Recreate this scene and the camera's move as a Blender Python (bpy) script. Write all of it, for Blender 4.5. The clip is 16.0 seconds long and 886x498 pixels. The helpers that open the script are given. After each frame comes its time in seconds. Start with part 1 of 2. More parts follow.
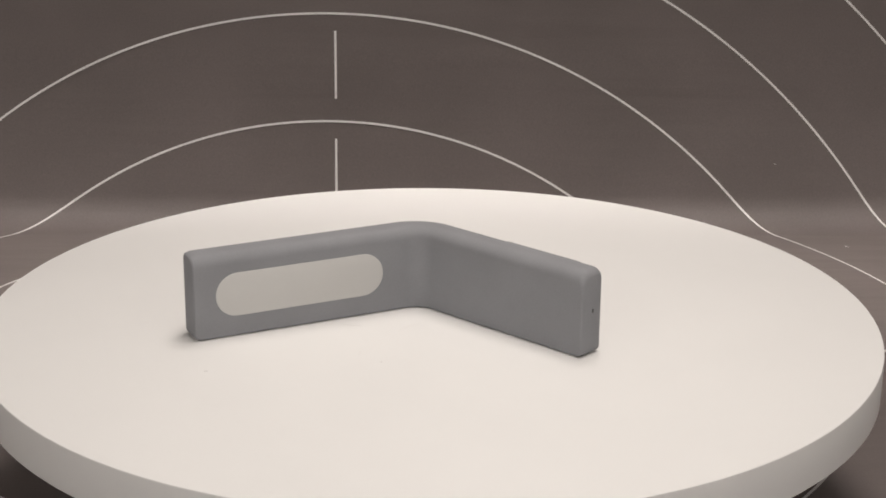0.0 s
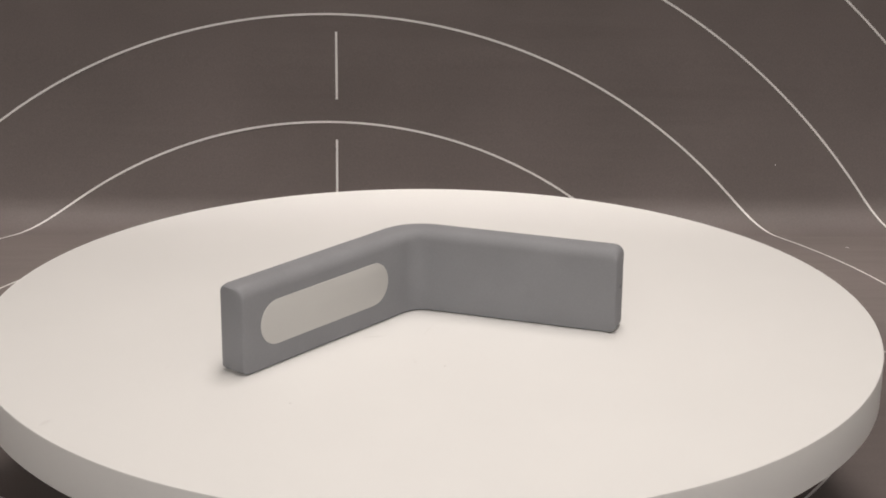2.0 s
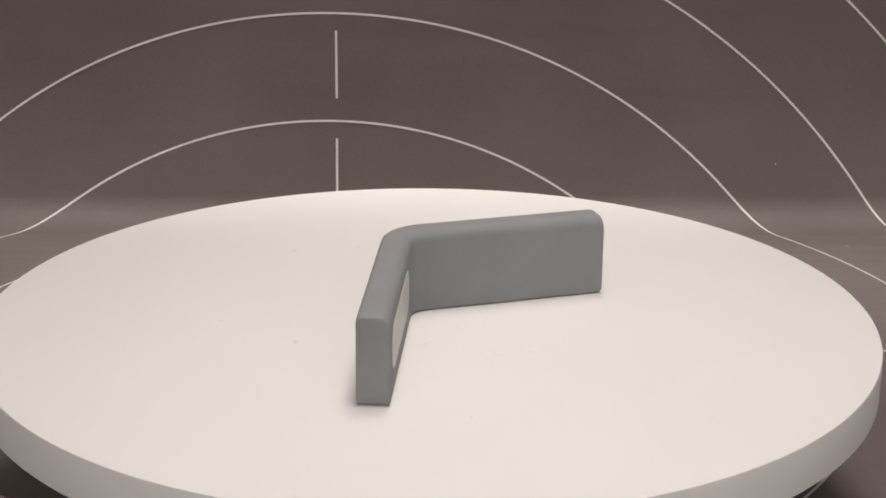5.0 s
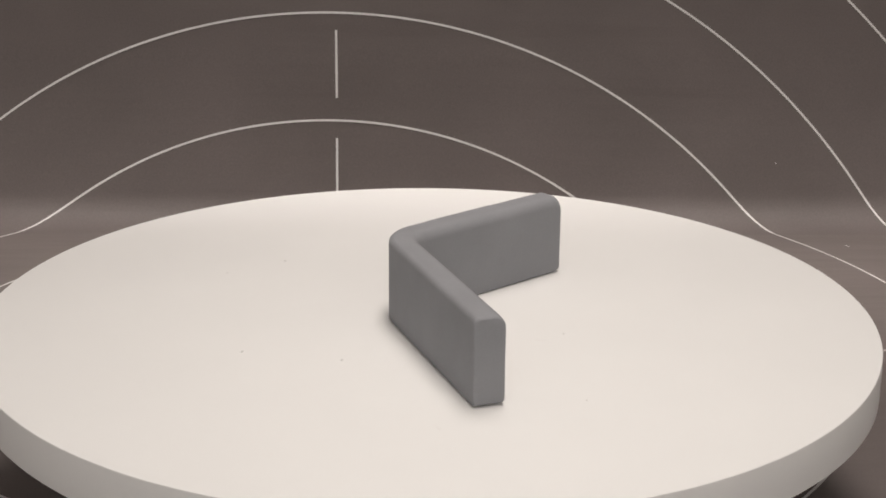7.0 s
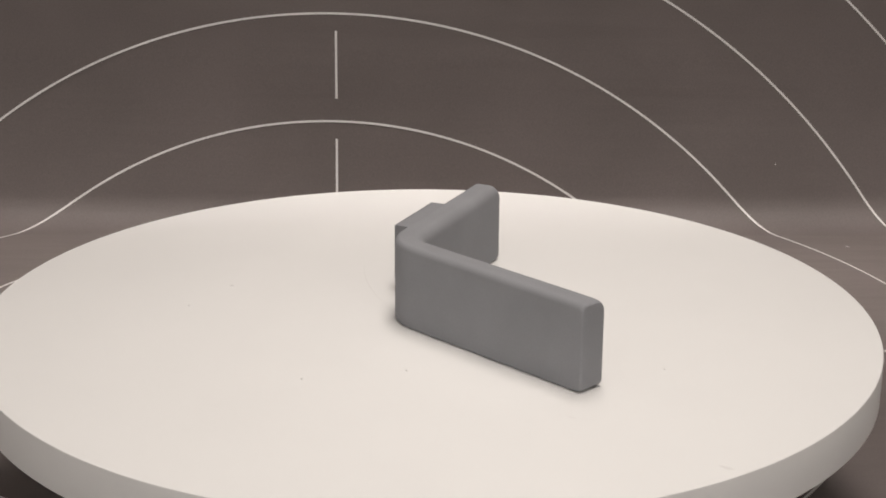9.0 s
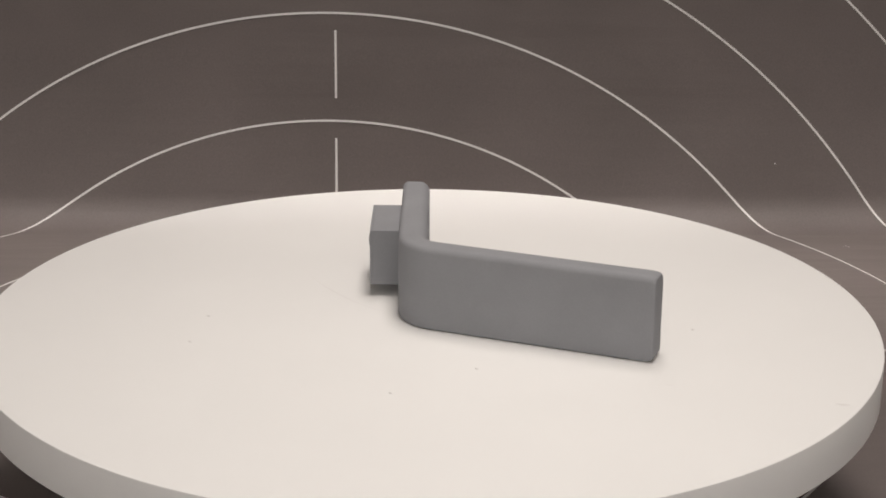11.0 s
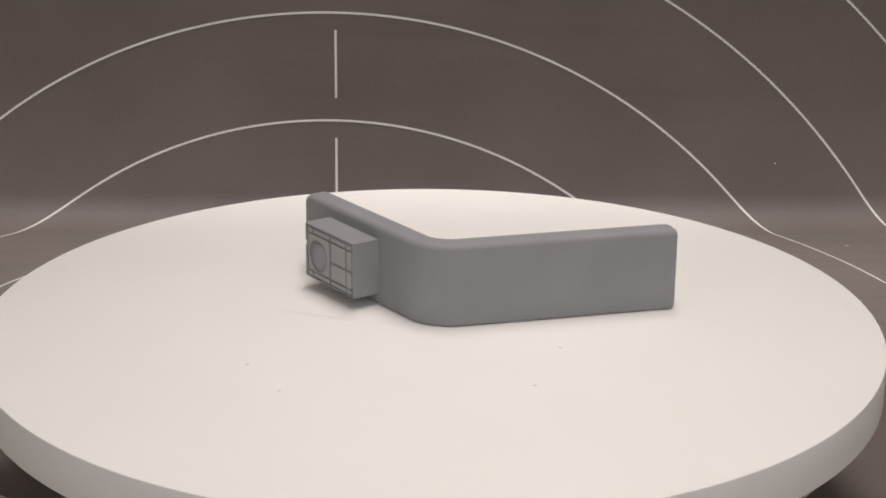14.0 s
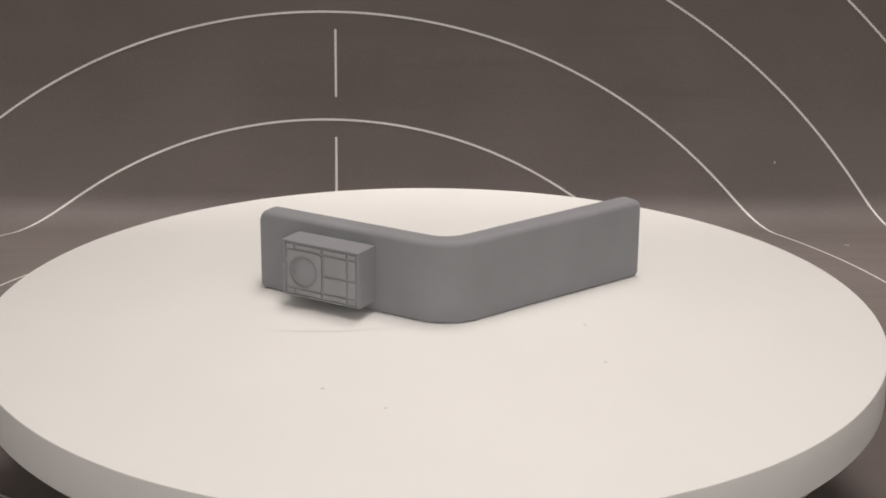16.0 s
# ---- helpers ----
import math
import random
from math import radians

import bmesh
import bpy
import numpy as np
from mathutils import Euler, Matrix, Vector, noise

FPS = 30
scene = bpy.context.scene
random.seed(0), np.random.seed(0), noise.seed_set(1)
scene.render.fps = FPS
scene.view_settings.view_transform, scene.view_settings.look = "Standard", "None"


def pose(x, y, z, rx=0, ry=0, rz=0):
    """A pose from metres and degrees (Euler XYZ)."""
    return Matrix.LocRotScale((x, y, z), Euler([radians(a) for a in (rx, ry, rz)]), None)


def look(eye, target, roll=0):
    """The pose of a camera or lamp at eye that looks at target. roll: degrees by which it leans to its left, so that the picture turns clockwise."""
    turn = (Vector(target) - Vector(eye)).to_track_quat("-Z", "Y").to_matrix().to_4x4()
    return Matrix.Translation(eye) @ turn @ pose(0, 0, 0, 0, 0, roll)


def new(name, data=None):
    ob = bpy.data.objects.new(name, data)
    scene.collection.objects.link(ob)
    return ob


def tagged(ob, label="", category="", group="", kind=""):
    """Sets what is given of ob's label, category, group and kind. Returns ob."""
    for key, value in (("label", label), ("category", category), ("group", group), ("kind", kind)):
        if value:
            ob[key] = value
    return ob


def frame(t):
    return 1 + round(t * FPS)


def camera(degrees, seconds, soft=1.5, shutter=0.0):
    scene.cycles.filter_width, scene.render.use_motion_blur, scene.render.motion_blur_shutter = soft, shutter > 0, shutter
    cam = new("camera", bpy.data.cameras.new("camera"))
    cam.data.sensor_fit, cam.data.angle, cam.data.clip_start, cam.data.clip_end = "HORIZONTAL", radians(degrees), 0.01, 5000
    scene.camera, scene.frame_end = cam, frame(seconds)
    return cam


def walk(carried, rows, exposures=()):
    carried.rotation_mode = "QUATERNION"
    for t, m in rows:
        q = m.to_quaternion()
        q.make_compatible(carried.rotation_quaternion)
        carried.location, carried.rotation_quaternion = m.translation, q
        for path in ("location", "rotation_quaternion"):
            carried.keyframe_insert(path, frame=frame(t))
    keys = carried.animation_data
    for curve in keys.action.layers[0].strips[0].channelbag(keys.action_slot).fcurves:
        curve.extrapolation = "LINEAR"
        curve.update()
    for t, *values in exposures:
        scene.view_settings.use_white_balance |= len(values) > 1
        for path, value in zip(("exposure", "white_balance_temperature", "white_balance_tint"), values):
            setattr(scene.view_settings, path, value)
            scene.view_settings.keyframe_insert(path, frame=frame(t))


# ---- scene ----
# Distances in metres; floor of the backdrop at z = 0, platter axis at x = y = 0.
TOP = 0.05            # height of the platter's upper face
SPIN = 12.02          # degrees per second, anticlockwise from above

# ---- camera ----
cam = camera(29.36, 16.0, soft=1.8)
EYE = Vector((0.0, -0.35888, TOP + 0.13368))
YAW, PITCH, ROLL = 0.394, 18.284, 0.512


def view(dx, dy):
    """The camera's pose, nudged by a tiny turn to the left and upwards (in 1/1000 rad)."""
    a, b = radians(YAW) - dx / 1000, radians(PITCH) - dy / 1000
    way = Vector((math.sin(a) * math.cos(b), math.cos(a) * math.cos(b), -math.sin(b)))
    return look(EYE, EYE + way, ROLL)


SWAY = [(0, 0, 0), (0.5, 0.05, 0), (1.0, 0.35, 0.25), (1.5, 0.45, 0.4), (2.0, 0.5, 0.45), (2.5, 0.4, 0.15),
        (3.0, 0.4, 0.05), (3.5, 0.6, 0), (4.0, 0.45, 0), (6.5, 0.5, -0.5), (7.0, 0.5, -0.5), (7.5, 0.5, -0.5),
        (8.0, 0.45, -0.5), (8.5, 0.4, -0.3), (9.0, 0.35, 0), (11.5, 0.05, -0.4), (12.0, 0.05, -0.45),
        (12.5, 0, -0.45), (13.0, -0.4, -0.4), (13.5, 0.05, -0.45), (14.0, 0.1, -0.5), (14.5, 0.15, -0.55),
        (15.0, 0.4, -0.65), (15.5, 0.1, -1.0), (16.0, 0.05, -1.0)]
walk(cam, [(t, view(dx, dy)) for t, dx, dy in SWAY])

# ---- light ----
scene.view_settings.exposure = -0.05
world = bpy.data.worlds.new("room")
world.use_nodes = True
world.node_tree.nodes["Background"].inputs[0].default_value = (1.0, 0.945, 0.895, 1)
world.node_tree.nodes["Background"].inputs[1].default_value = 1.0
scene.world = world


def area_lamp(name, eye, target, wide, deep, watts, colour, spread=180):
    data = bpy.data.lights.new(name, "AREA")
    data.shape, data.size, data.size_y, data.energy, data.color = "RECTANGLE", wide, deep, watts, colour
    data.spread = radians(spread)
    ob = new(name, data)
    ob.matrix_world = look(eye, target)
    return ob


# unseen diffused lamp over the platter, set to match the soft downward shadows
area_lamp("overhead_lamp", (0.045, 0.02, 0.64), (0.02, 0.02, 0.05), 0.42, 0.15, 0.93, (1.0, 0.925, 0.865), 100)
# unseen narrow bar, added to brighten the foot of the backdrop
area_lamp("backdrop_fill_lamp", (0.06, -0.06, 0.66), (0.06, 0.166, 0.0), 0.60, 0.05, 0.16, (1.0, 0.925, 0.865), 17)


# ---- materials ----
def material(name, colour, rough, spec=0.5, fine=0.0, coarse=0.0, scale_fine=4000, scale_coarse=40, bump=0.0,
             sheen=0.0, waves=0.0):
    m = bpy.data.materials.new(name)
    m.use_nodes = True
    nt = m.node_tree
    b = nt.nodes["Principled BSDF"]
    b.inputs["Roughness"].default_value = rough
    b.inputs["Specular IOR Level"].default_value = spec
    if sheen:
        b.inputs["Sheen Weight"].default_value, b.inputs["Sheen Roughness"].default_value = sheen, 0.30
        b.inputs["Sheen Tint"].default_value = (1.0, 0.93, 0.9, 1)
    co = nt.nodes.new("ShaderNodeTexCoord")
    n1, n2 = nt.nodes.new("ShaderNodeTexNoise"), nt.nodes.new("ShaderNodeTexNoise")
    n1.inputs["Scale"].default_value, n1.inputs["Detail"].default_value = scale_fine, 3
    n2.inputs["Scale"].default_value, n2.inputs["Detail"].default_value = scale_coarse, 5
    for n in (n1, n2):
        nt.links.new(co.outputs["Object"], n.inputs["Vector"])
    value = None
    for n, amount in ((n1, fine), (n2, coarse)):
        r = nt.nodes.new("ShaderNodeMapRange")
        r.inputs["From Min"].default_value, r.inputs["From Max"].default_value = 0.25, 0.75
        r.inputs["To Min"].default_value, r.inputs["To Max"].default_value = 1 - amount, 1 + amount
        nt.links.new(n.outputs["Fac"], r.inputs["Value"])
        if value is None:
            value = r.outputs["Result"]
        else:
            p = nt.nodes.new("ShaderNodeMath")
            p.operation = "MULTIPLY"
            nt.links.new(value, p.inputs[0])
            nt.links.new(r.outputs["Result"], p.inputs[1])
            value = p.outputs[0]
    v = nt.nodes.new("ShaderNodeVectorMath")
    v.operation = "SCALE"
    v.inputs[0].default_value = colour
    nt.links.new(value, v.inputs["Scale"])
    nt.links.new(v.outputs["Vector"], b.inputs["Base Color"])
    if bump:
        bp = nt.nodes.new("ShaderNodeBump")
        bp.inputs["Strength"].default_value, bp.inputs["Distance"].default_value = bump, 0.0002
        nt.links.new(n1.outputs["Fac"], bp.inputs["Height"])
        nt.links.new(bp.outputs["Normal"], b.inputs["Normal"])
    if waves:
        # slack ripples that run across a hanging sheet
        mp, n3 = nt.nodes.new("ShaderNodeMapping"), nt.nodes.new("ShaderNodeTexNoise")
        mp.inputs["Scale"].default_value = (3.0, 22.0, 34.0)
        n3.inputs["Scale"].default_value, n3.inputs["Detail"].default_value = 1.0, 4
        bp2 = nt.nodes.new("ShaderNodeBump")
        bp2.inputs["Strength"].default_value, bp2.inputs["Distance"].default_value = 1.0, waves
        nt.links.new(co.outputs["Object"], mp.inputs["Vector"])
        nt.links.new(mp.outputs["Vector"], n3.inputs["Vector"])
        nt.links.new(n3.outputs["Fac"], bp2.inputs["Height"])
        nt.links.new(bp2.outputs["Normal"], bp.inputs["Normal"])
    return m


SHEET = material("dark grey vinyl", (0.136, 0.114, 0.108), 0.6, 0.5, 0.10, 0.09, 1800, 24, 0.05, sheen=0.4, waves=0.0013)
PRINT = material("white printed line", (0.74, 0.725, 0.71), 0.5, 0.4, 0.02, 0.03)
PLATE = material("white platter plastic", (0.82, 0.81, 0.795), 0.55, 0.3, 0.008, 0.015, 3000, 25, 0.02)
GREY = material("grey printed plastic", (0.270, 0.273, 0.288), 0.75, 0.12, 0.03, 0.06, 2500, 90, 0.08)
PALE = material("milky diffuser plastic", (0.58, 0.572, 0.555), 0.45, 0.3, 0.01, 0.02, 2500, 60, 0.02)
PADS = material("smooth grey plastic", (0.275, 0.278, 0.288), 0.3, 0.7, 0.02, 0.05, 2500, 120, 0.05)
BLACK = material("black plastic", (0.03, 0.03, 0.03), 0.5, 0.4, 0.02, 0.05)
FABRIC = material("white unseen tent fabric", (0.84, 0.82, 0.80), 0.9, 0.1, 0.03, 0.03, 1500, 12)
DUST = material("grey dust", (0.745, 0.73, 0.715), 0.9, 0.1, 0.05, 0.05)
SCUFF = material("faint grey scuff", (0.79, 0.777, 0.762), 0.6, 0.2, 0.03, 0.05)


# ---- helpers ----
def part(name, bm, mat, parent=None, label="", smooth=True):
    me = bpy.data.meshes.new(name)
    bmesh.ops.recalc_face_normals(bm, faces=bm.faces)
    bm.to_mesh(me)
    bm.free()
    me.materials.append(mat)
    if smooth:
        me.shade_smooth()
        me.set_sharp_from_angle(angle=radians(38))
    ob = new(name, me)
    if parent:
        ob.parent = parent
    if label:
        ob["label"] = label
    return ob


def loft(rings, caps=True):
    """A closed skin through rings of points, each ring with the same count."""
    bm = bmesh.new()
    rows = [[bm.verts.new(p) for p in ring] for ring in rings]
    n = len(rows[0])
    for a, b in zip(rows, rows[1:]):
        for i in range(n):
            bm.faces.new((a[i], a[(i + 1) % n], b[(i + 1) % n], b[i]))
    if caps:
        bm.faces.new(rows[0])
        bm.faces.new(rows[-1])
    return bm


def outline_prism(points, frame_of, low, high, bevel):
    """A plate with the given outline, from depth low to high, its upper rim bevelled. frame_of(u, v, depth) is the place."""
    c = (sum(p[0] for p in points) / len(points), sum(p[1] for p in points) / len(points))
    n = len(points)

    def inset(d):
        out = []
        for i in range(n):
            (ax, ay), (bx, by), (px, py) = points[i - 1], points[i], points[(i + 1) % n]
            e1, e2 = Vector((bx - ax, by - ay)).normalized(), Vector((px - bx, py - by)).normalized()
            n1, n2 = Vector((-e1.y, e1.x)), Vector((-e2.y, e2.x))
            m = n1 + n2
            m = m / max(m.length_squared / 2, 0.2)
            out.append((bx + m.x * d, by + m.y * d))
        return out
    rings = [[frame_of(u, v, low) for u, v in points], [frame_of(u, v, high - bevel) for u, v in points],
             [frame_of(u, v, high - bevel * 0.3) for u, v in inset(bevel * 0.3)],
             [frame_of(u, v, high) for u, v in inset(bevel)]]
    return loft(rings)


def disc_rings(radius, low, high, bevel, count=192, cx=0.0, cy=0.0):
    rows = []
    for r, z in ((radius - bevel, low), (radius, low + bevel), (radius, high - bevel),
                 (radius - bevel * 0.3, high - bevel * 0.3), (radius - bevel, high)):
        rows.append([(cx + r * math.cos(2 * math.pi * i / count), cy + r * math.sin(2 * math.pi * i / count), z)
                     for i in range(count)])
    return loft(rows)


# ---- backdrop sheet: floor, cove and a wall leaning slightly back ----
COVE_Y = 0.2117                    # where the floor starts to curve up
COVE, COVE_TURN = 0.0197, 1.3766   # length and turn of the tight curve
SAG, WALL_TURN = 0.0680, 1.5900    # length of the slack curve above it, and the wall's final slope
BACK_YAW = 0.0172
RING_X, RING_Y = -0.0340, 0.1012


def sheet_point(u, v, lift=0.0):
    """A place on the sheet: u across, v along it from front to top, lift above it."""
    def arc(y, z, a0, a1, length):
        k = (a1 - a0) / length
        return y + (math.sin(a1) - math.sin(a0)) / k, z + (math.cos(a0) - math.cos(a1)) / k
    w = v - COVE_Y
    if w <= 1e-6:
        y, z, a = v, 0.0, 0.0
    elif w <= COVE:
        a = COVE_TURN * w / COVE
        y, z = arc(COVE_Y, 0.0, 0.0, a, w)
    else:
        y, z = arc(COVE_Y, 0.0, 0.0, COVE_TURN, COVE)
        h = min(w - COVE, SAG)
        a = COVE_TURN + (WALL_TURN - COVE_TURN) * h / SAG
        if h > 1e-6:
            y, z = arc(y, z, COVE_TURN, a, h)
        if w - COVE > SAG:
            y, z = y + (w - COVE - SAG) * math.cos(a), z + (w - COVE - SAG) * math.sin(a)
    return Vector((u, y - lift * math.sin(a), z + lift * math.cos(a)))


def build_backdrop():
    vs = [-0.62 + 0.06 * i for i in range(14)] + [COVE_Y - 0.01]
    vs += [COVE_Y + COVE * i / 16 for i in range(17)] + [COVE_Y + COVE + SAG * i / 10 for i in range(1, 11)]
    vs += [COVE_Y + COVE + SAG + 0.05 * i for i in range(1, 10)]
    rings = []
    for v in sorted(vs):
        rings.append([sheet_point(-0.48, v), sheet_point(0.48, v), sheet_point(0.48, v, -0.0015), sheet_point(-0.48, v, -0.0015)])
    sheet = part("backdrop", loft(rings), SHEET)
    sheet.rotation_euler.z = BACK_YAW
    tagged(sheet, "dark grey vinyl photo backdrop curving up into a wall, with white printed rings", "backdrop", kind="structure")

    def line(name, path, width):
        bm = bmesh.new()
        rows = []
        for i, (u, v) in enumerate(path):
            a, b = path[max(i - 1, 0)], path[min(i + 1, len(path) - 1)]
            t = Vector((b[0] - a[0], b[1] - a[1])).normalized()
            s = Vector((-t.y, t.x)) * width / 2
            rows.append([bm.verts.new(sheet_point(u + s.x, v + s.y, 0.00025)), bm.verts.new(sheet_point(u - s.x, v - s.y, 0.00025))])
        for a, b in zip(rows, rows[1:]):
            bm.faces.new((a[0], a[1], b[1], b[0]))
        return part(name, bm, PRINT, sheet, "thin white printed line" if name != "lint" else "pale bit of lint")

    for r in (0.1161, 0.1562, 0.1947, 0.2328, 0.2716):
        line("printed_ring", [(RING_X + r * math.cos(radians(a * 0.5)), RING_Y + r * math.sin(radians(a * 0.5)))
                              for a in range(721)], 0.00078)
    for r0, r1 in ((0.1240, 0.1499), (0.1643, 0.1885)):
        line("printed_dash", [(RING_X + 0.0034, RING_Y + r0 + (r1 - r0) * i / 24) for i in range(25)], 0.0008)
    line("printed_dash", [(RING_X + 0.1643 + 0.024 * i / 8, RING_Y) for i in range(9)], 0.0008)
    # two bits of lint on the sheet
    for u, v, du, dv in ((0.1484, 0.1994, 0.0006, -0.0007), (0.1274, 0.2423, 0.0001, 0.0002)):
        line("lint", [(u - du + du * i / 3, v - dv + dv * i / 3) for i in range(7)], 0.00035)
    return sheet


def build_unseen_tent():
    """Unseen white fabric walls and roof, added to enclose the backdrop and bounce light."""
    def slab(name, lo, hi):
        bm = bmesh.new()
        bmesh.ops.create_cube(bm, size=1, matrix=Matrix.LocRotScale((Vector(lo) + Vector(hi)) / 2, None, Vector(hi) - Vector(lo)))
        return tagged(part(name, bm, FABRIC), "unseen plain white fabric side, added to bounce light", "tent wall", kind="structure")
    slab("wall_west", (-0.51, -0.70, -0.01), (-0.50, 0.36, 0.70))
    slab("wall_east", (0.50, -0.70, -0.01), (0.51, 0.36, 0.70))
    slab("wall_north", (-0.50, 0.35, -0.01), (0.50, 0.36, 0.70))
    slab("ceiling", (-0.51, -0.71, 0.70), (0.51, 0.36, 0.71))
    tagged(slab("floor", (-0.51, -0.71, -0.02), (0.51, 0.36, -0.01)), "unseen plain white fabric floor, added under the backdrop", "tent floor")


# ---- turntable ----
def build_turntable():
    table = new("turntable")
    tagged(table, "motorised turntable with a matte white round platter on a dark base", "turntable")
    # unseen support, widened to keep bounced light off the floor below the platter
    part("base", disc_rings(0.080, 0.0003, 0.0398, 0.0015, 96), BLACK, table, "black plastic base")
    platter = part("platter", disc_rings(0.1, -0.0100, 0.0, 0.0004, 256, -0.00014, 0.00086), PLATE, table,
                   "matte white round platter, slightly scuffed")

    def speck(x, y, size, mat=DUST, name="speck"):
        ring = []
        for z, k in ((0.00002, 1.0), (size * 0.16, 0.75), (size * 0.22, 0.3)):
            ring.append([(x + size * k * (0.5 + 0.22 * math.sin(i * 2.3 + x * 900)) * math.cos(i * math.pi / 4),
                          y + size * k * (0.35 + 0.15 * math.sin(i * 1.7 + y * 900)) * math.sin(i * math.pi / 4), z) for i in range(8)])
        part(name, loft(ring), mat, platter)

    for x, y, s in ((-0.0104, -0.0300, 0.0006), (-0.0465, -0.0357, 0.0007), (0.0308, 0.0396, 0.0010), (-0.0314, 0.0158, 0.0010), (0.0204, 0.0516, 0.0009), (-0.0292, 0.0375, 0.0009)):
        speck(x, y, s)

    def scuff(points, width):
        bm = bmesh.new()
        rows = []
        for i, (x, y) in enumerate(points):
            a, b = points[max(i - 1, 0)], points[min(i + 1, len(points) - 1)]
            t = Vector((b[0] - a[0], b[1] - a[1])).normalized()
            w = width * math.sin(math.pi * (i + 0.6) / (len(points) + 0.2)) / 2
            rows.append((bm.verts.new((x - t.y * w, y + t.x * w, 0.00006)), bm.verts.new((x + t.y * w, y - t.x * w, 0.00006))))
        for a, b in zip(rows, rows[1:]):
            bm.faces.new((a[0], a[1], b[1], b[0]))
        part("scuff", bm, SCUFF, platter)
    # a faint hair-thin arc beside the block and two short scratches in the crook of the bracket
    scuff([(0.0386 - 0.0018 * i, 0.0049 + 0.00062 * i - 0.000024 * i * i) for i in range(19)], 0.00035)
    scuff([(-0.0200 + 0.0006 * i, -0.0082 - 0.00012 * i) for i in range(9)], 0.0007)
    scuff([(-0.0025 - 0.0005 * i, -0.0065 - 0.00055 * i) for i in range(11)], 0.0004)
    scuff([(-0.0150 - 0.00005 * i, -0.0238 - 0.0004 * i) for i in range(9)], 0.0006)
    scuff([(-0.0915 - 0.0004 * i, -0.0252 - 0.0003 * i) for i in range(7)], 0.0010)
    scuff([(-0.0625 - 0.0003 * i, -0.0072 - 0.0002 * i) for i in range(7)], 0.0006)
    return platter


# ---- grey bracket ----
HIGH, EDGE, CREST, FOOT = 0.0190, 0.0014, 0.0025, 0.0007   # height; radii of the outer and inner top edge and of the foot
TIP = 0.0020          # radius of the corners at both ends
A_DIR, B_DIR = radians(26.0), radians(-42.7)
A_IN, A_OUT, A_END = 0.0045, 0.0112, -0.0542
B_IN, B_OUT, B_END = 0.0010, 0.0075, 0.0419
BEND = 0.0085         # bend radius of the middle line


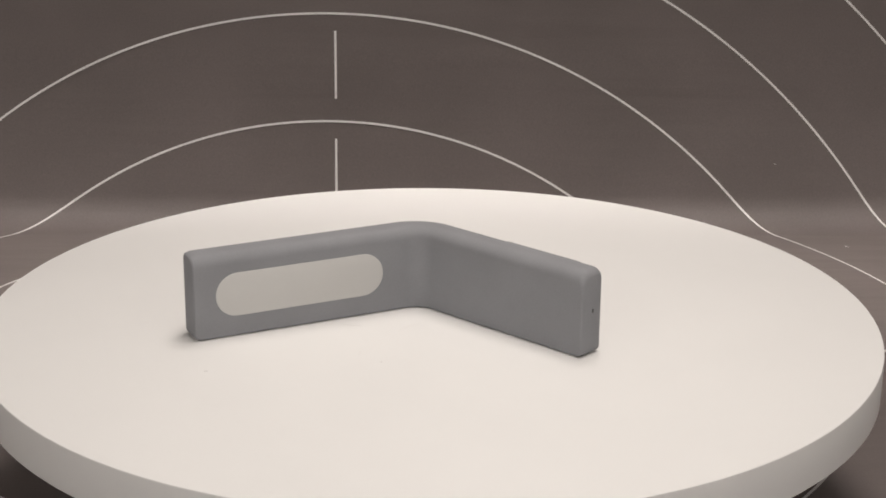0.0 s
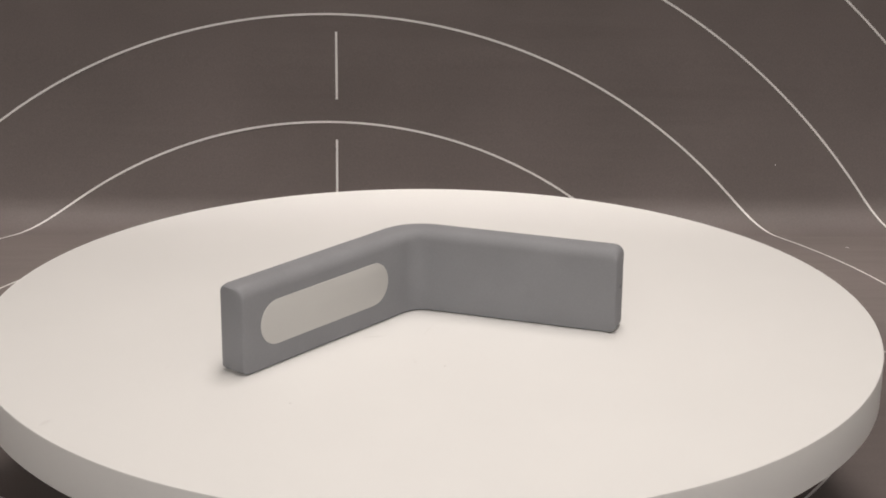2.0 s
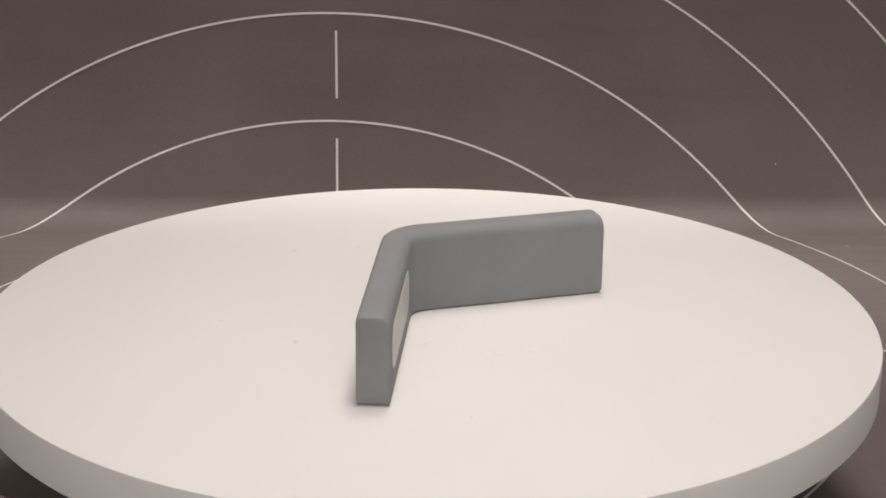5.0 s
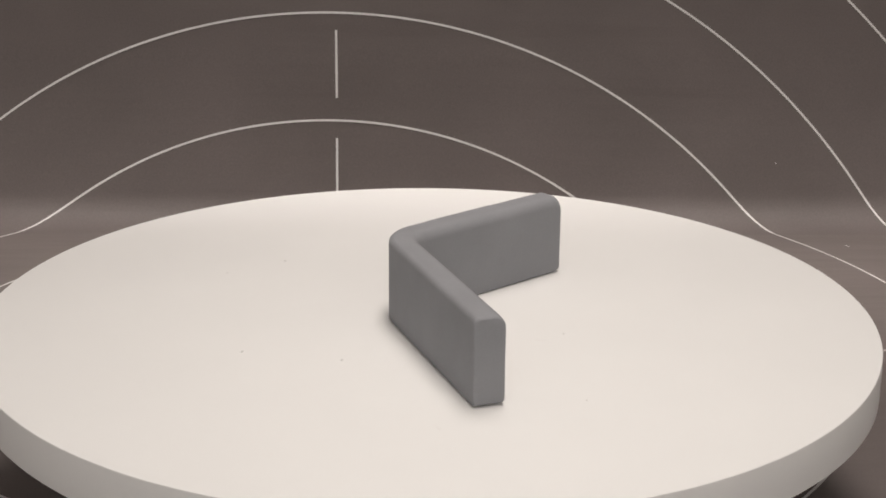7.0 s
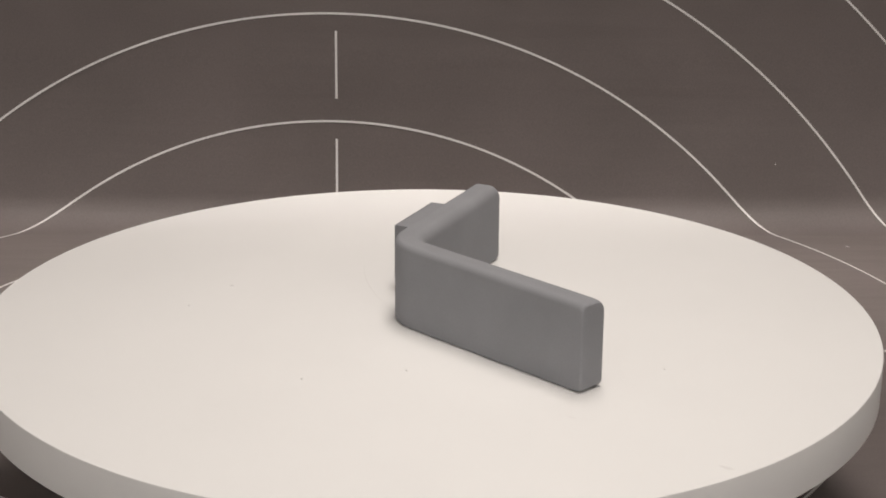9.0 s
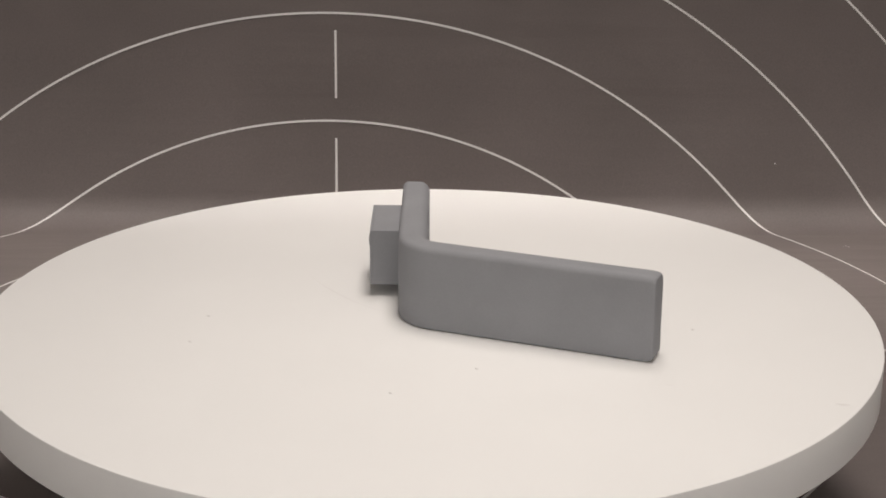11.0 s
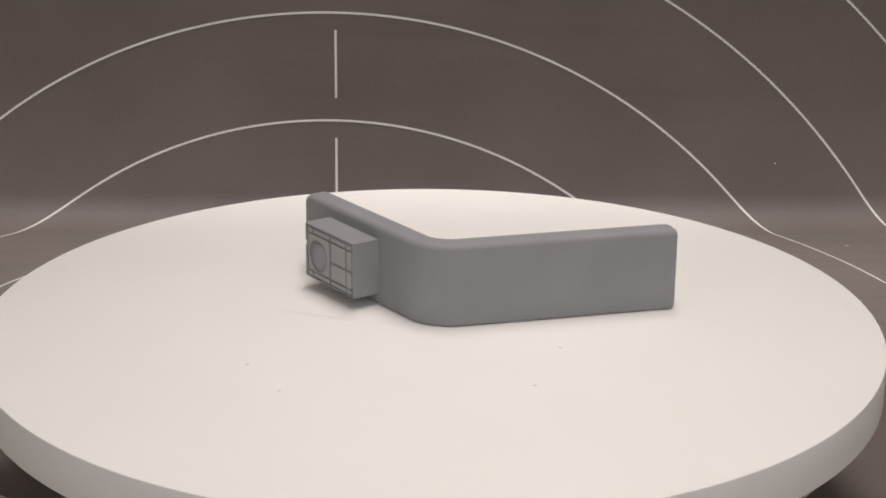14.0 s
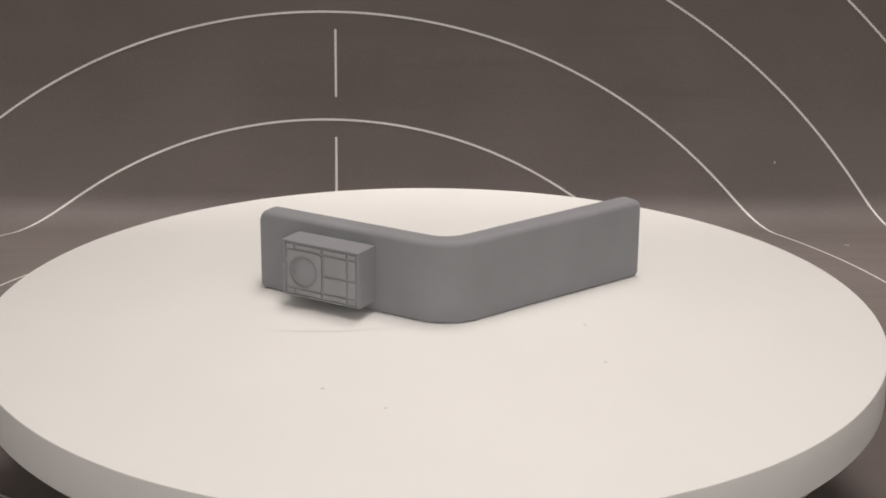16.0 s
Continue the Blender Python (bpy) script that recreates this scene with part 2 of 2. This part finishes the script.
def build_bracket():
    root = new("plastic_bracket")
    tagged(root, "matte grey plastic bent bracket standing on edge on the white platter", "bracket")
    da, na = Vector((math.cos(A_DIR), math.sin(A_DIR))), Vector((-math.sin(A_DIR), math.cos(A_DIR)))
    db, nb = Vector((math.cos(B_DIR), math.sin(B_DIR))), Vector((-math.sin(B_DIR), math.cos(B_DIR)))
    ma, mb = (A_IN + A_OUT) / 2, (B_IN + B_OUT) / 2
    half_a, half_b = (A_OUT - A_IN) / 2, (B_OUT - B_IN) / 2
    det = na.x * nb.y - na.y * nb.x
    corner = Vector(((ma * nb.y - na.y * mb) / det, (na.x * mb - nb.x * ma) / det))
    turn = A_DIR - B_DIR
    leg = BEND * math.tan(turn / 2)
    start, stop = corner - da * leg, corner + db * leg
    centre = start - na * BEND
    path = []
    end_a, end_b = da * A_END + na * ma, db * B_END + nb * mb
    dips = [(0.0, 0.00035), (0.0001, 0.00012), (0.00035, 0.0)] + [(TIP * (1 - math.cos(radians(a))), 0.0) for a in (36, 48, 60, 75, 90)]
    # place, outward normal, half thickness, distance from the free end, shrink, roundness of the upper corner
    for d, shrink in dips:
        path.append((end_a + da * d, na, half_a, d, shrink, 0.35))
    for i in range(12):
        path.append(((end_a + da * TIP).lerp(start, (i + 1) / 12), na, half_a, TIP, 0, 1))
    for i in range(1, 24):
        a = A_DIR - turn * i / 24
        n = Vector((-math.sin(a), math.cos(a)))
        path.append((centre + n * BEND, n, half_a + (half_b - half_a) * i / 24, TIP, 0, 1))
    for i in range(11):
        path.append((stop.lerp(end_b - db * TIP, i / 11), nb, half_b, TIP, 0, 1))
    for d, shrink in reversed(dips):
        path.append((end_b - db * d, nb, half_b, d, shrink, 0.85))

    def section(c, n, half, d, shrink, crown):
        """A rounded upright section; its top and foot draw in towards the free end."""
        dip = TIP - math.sqrt(max(TIP * TIP - (TIP - d) ** 2, 0.0)) if d < TIP else 0.0
        w = half - shrink
        out = []
        for sx, sz, a0 in ((1, 1, 0), (-1, 1, 90), (-1, -1, 180), (1, -1, 270)):
            r = (FOOT if sz < 0 else EDGE if sx > 0 else CREST) - shrink * 0.5
            h = HIGH / 2 - min(dip, TIP * 0.8) * (1.0 if sz > 0 else 0.55) * (crown if sz > 0 else 1)
            for k in range(7):
                a = radians(a0 + 15 * k)
                off, z = sx * (w - r) + r * math.cos(a), HIGH / 2 + sz * (h - r) + r * math.sin(a)
                out.append((c.x + n.x * off, c.y + n.y * off, z))
        return out
    part("body", loft([section(*p) for p in path]), GREY, root)

    # milky pill-shaped diffuser let into the inner face of one arm
    def on_a(u, v, d):
        p = da * u + na * (A_IN - d)
        return (p.x, p.y, v)
    r, zc, u0, u1 = 0.0049, 0.0096, -0.0493, -0.0100
    pill = [(u1 - r + r * math.cos(radians(a)), zc + r * math.sin(radians(a))) for a in range(-90, 91, 10)]
    pill += [(u0 + r + r * math.cos(radians(a)), zc + r * math.sin(radians(a))) for a in range(90, 271, 10)]
    part("diffuser", outline_prism(pill, on_a, -0.0012, 0.00012, 0.0001), PALE, root, "milky white pill-shaped diffuser")
    # small dark pit in the end face of the other arm
    def on_end(u, v, d):
        p = db * (B_END + d) + nb * (mb + u)
        return (p.x, p.y, v)
    pit = [(0.0004 + 0.00028 * math.cos(i * 0.785), 0.0098 + 0.0005 * math.sin(i * 0.785)) for i in range(8)]
    part("pit", outline_prism(pit, on_end, -0.0006, 0.00005, 0.00003), BLACK, root, "tiny dark pit")

    # raised block on the outer face of that arm, with grooved pads and a round boss
    S0, S1, Z0, Z1, FRONT = 0.0102, 0.0307, 0.0028, 0.0158, 0.0144

    def on_b(u, v, d):
        p = db * (S1 - u) + nb * d
        return (p.x, p.y, Z1 - v)
    wide, tall, deep = S1 - S0, Z1 - Z0, FRONT - 0.0003
    box = part("block", outline_prism([(0, 0), (wide, 0), (wide, tall), (0, tall)], on_b, B_OUT - 0.001, deep, 0.0004), GREY, root,
               "raised rectangular block with grooved face", smooth=False)

    def pad(u0, v0, u1, v1, name="pad", mat=PADS):
        q = [(u0 * wide, v0 * tall), (u1 * wide, v0 * tall), (u1 * wide, v1 * tall), (u0 * wide, v1 * tall)]
        part(name, outline_prism(q, on_b, deep - 0.0002, FRONT, 0.00012), mat, box, smooth=False)

    for u0, u1 in ((0.06, 0.155), (0.185, 0.51), (0.545, 0.835), (0.865, 0.955)):
        for v0, v1 in ((0.06, 0.135), (0.87, 0.945)):
            pad(u0, v0, u1, v1)
    for v0, v1 in ((0.17, 0.51), (0.55, 0.835)):
        pad(0.545, v0, 0.835, v1)
        pad(0.865, v0, 0.955, v1)
    # rim round the pads, notched on the outer side
    for q in ((0.0, 0.0, 1.0, 0.03), (0.0, 0.97, 1.0, 1.0), (0.975, 0.03, 1.0, 0.97), (0.0, 0.03, 0.035, 0.33), (0.0, 0.42, 0.035, 0.97)):
        pad(*q, name="rim", mat=GREY)
    # plate round the boss: a square with a round opening
    cu, cv, rr = 0.275 * wide, 0.53 * tall, 0.0038
    bm = bmesh.new()
    n = 48
    rows = []
    lo_u, hi_u, lo_v, hi_v = 0.07 * wide, 0.51 * wide, 0.17 * tall, 0.83 * tall
    for level, (d0, d1) in enumerate(((deep - 0.0002, deep - 0.0002), (FRONT, FRONT))):
        outer, inner = [], []
        for i in range(n):
            a = 2 * math.pi * (i + 0.5) / n
            c, s = math.cos(a), math.sin(a)
            k = min(((hi_u if c > 0 else lo_u) - cu) / c, ((hi_v if s > 0 else lo_v) - cv) / s)
            k = max(k, rr + 0.0001)
            outer.append(bm.verts.new(on_b(cu + k * c, cv + k * s, d0)))
            inner.append(bm.verts.new(on_b(cu + rr * c, cv + rr * s, d1)))
        rows.append((outer, inner))
    for i in range(n):
        j = (i + 1) % n
        (o0, i0), (o1, i1) = rows
        bm.faces.new((o1[i], o1[j], i1[j], i1[i]))
        bm.faces.new((o0[i], o0[j], o1[j], o1[i]))
        bm.faces.new((i0[i], i0[j], i1[j], i1[i]))
    part("boss_plate", bm, PADS, box)
    rows = []
    for r, d in ((0.0033, deep - 0.0002), (0.0033, FRONT - 0.0003), (0.0030, FRONT), (0.0024, FRONT + 0.00025),
                 (0.0018, FRONT + 0.0006), (0.0010, FRONT + 0.00085), (0.0004, FRONT + 0.0009)):
        rows.append([on_b(cu + r * math.cos(2 * math.pi * i / 40), cv + r * math.sin(2 * math.pi * i / 40), d) for i in range(40)])
    part("boss", loft(rows), GREY, box, "round grey boss")
    return root


build_backdrop()
build_unseen_tent()
platter = build_turntable()
bracket = build_bracket()


def motions():
    for thing in (platter, bracket):
        walk(thing, [(k / 10, pose(0, 0, TOP + (0.0 if thing is platter else 0.00005), 0, 0, SPIN * k / 10)) for k in range(161)])


motions()
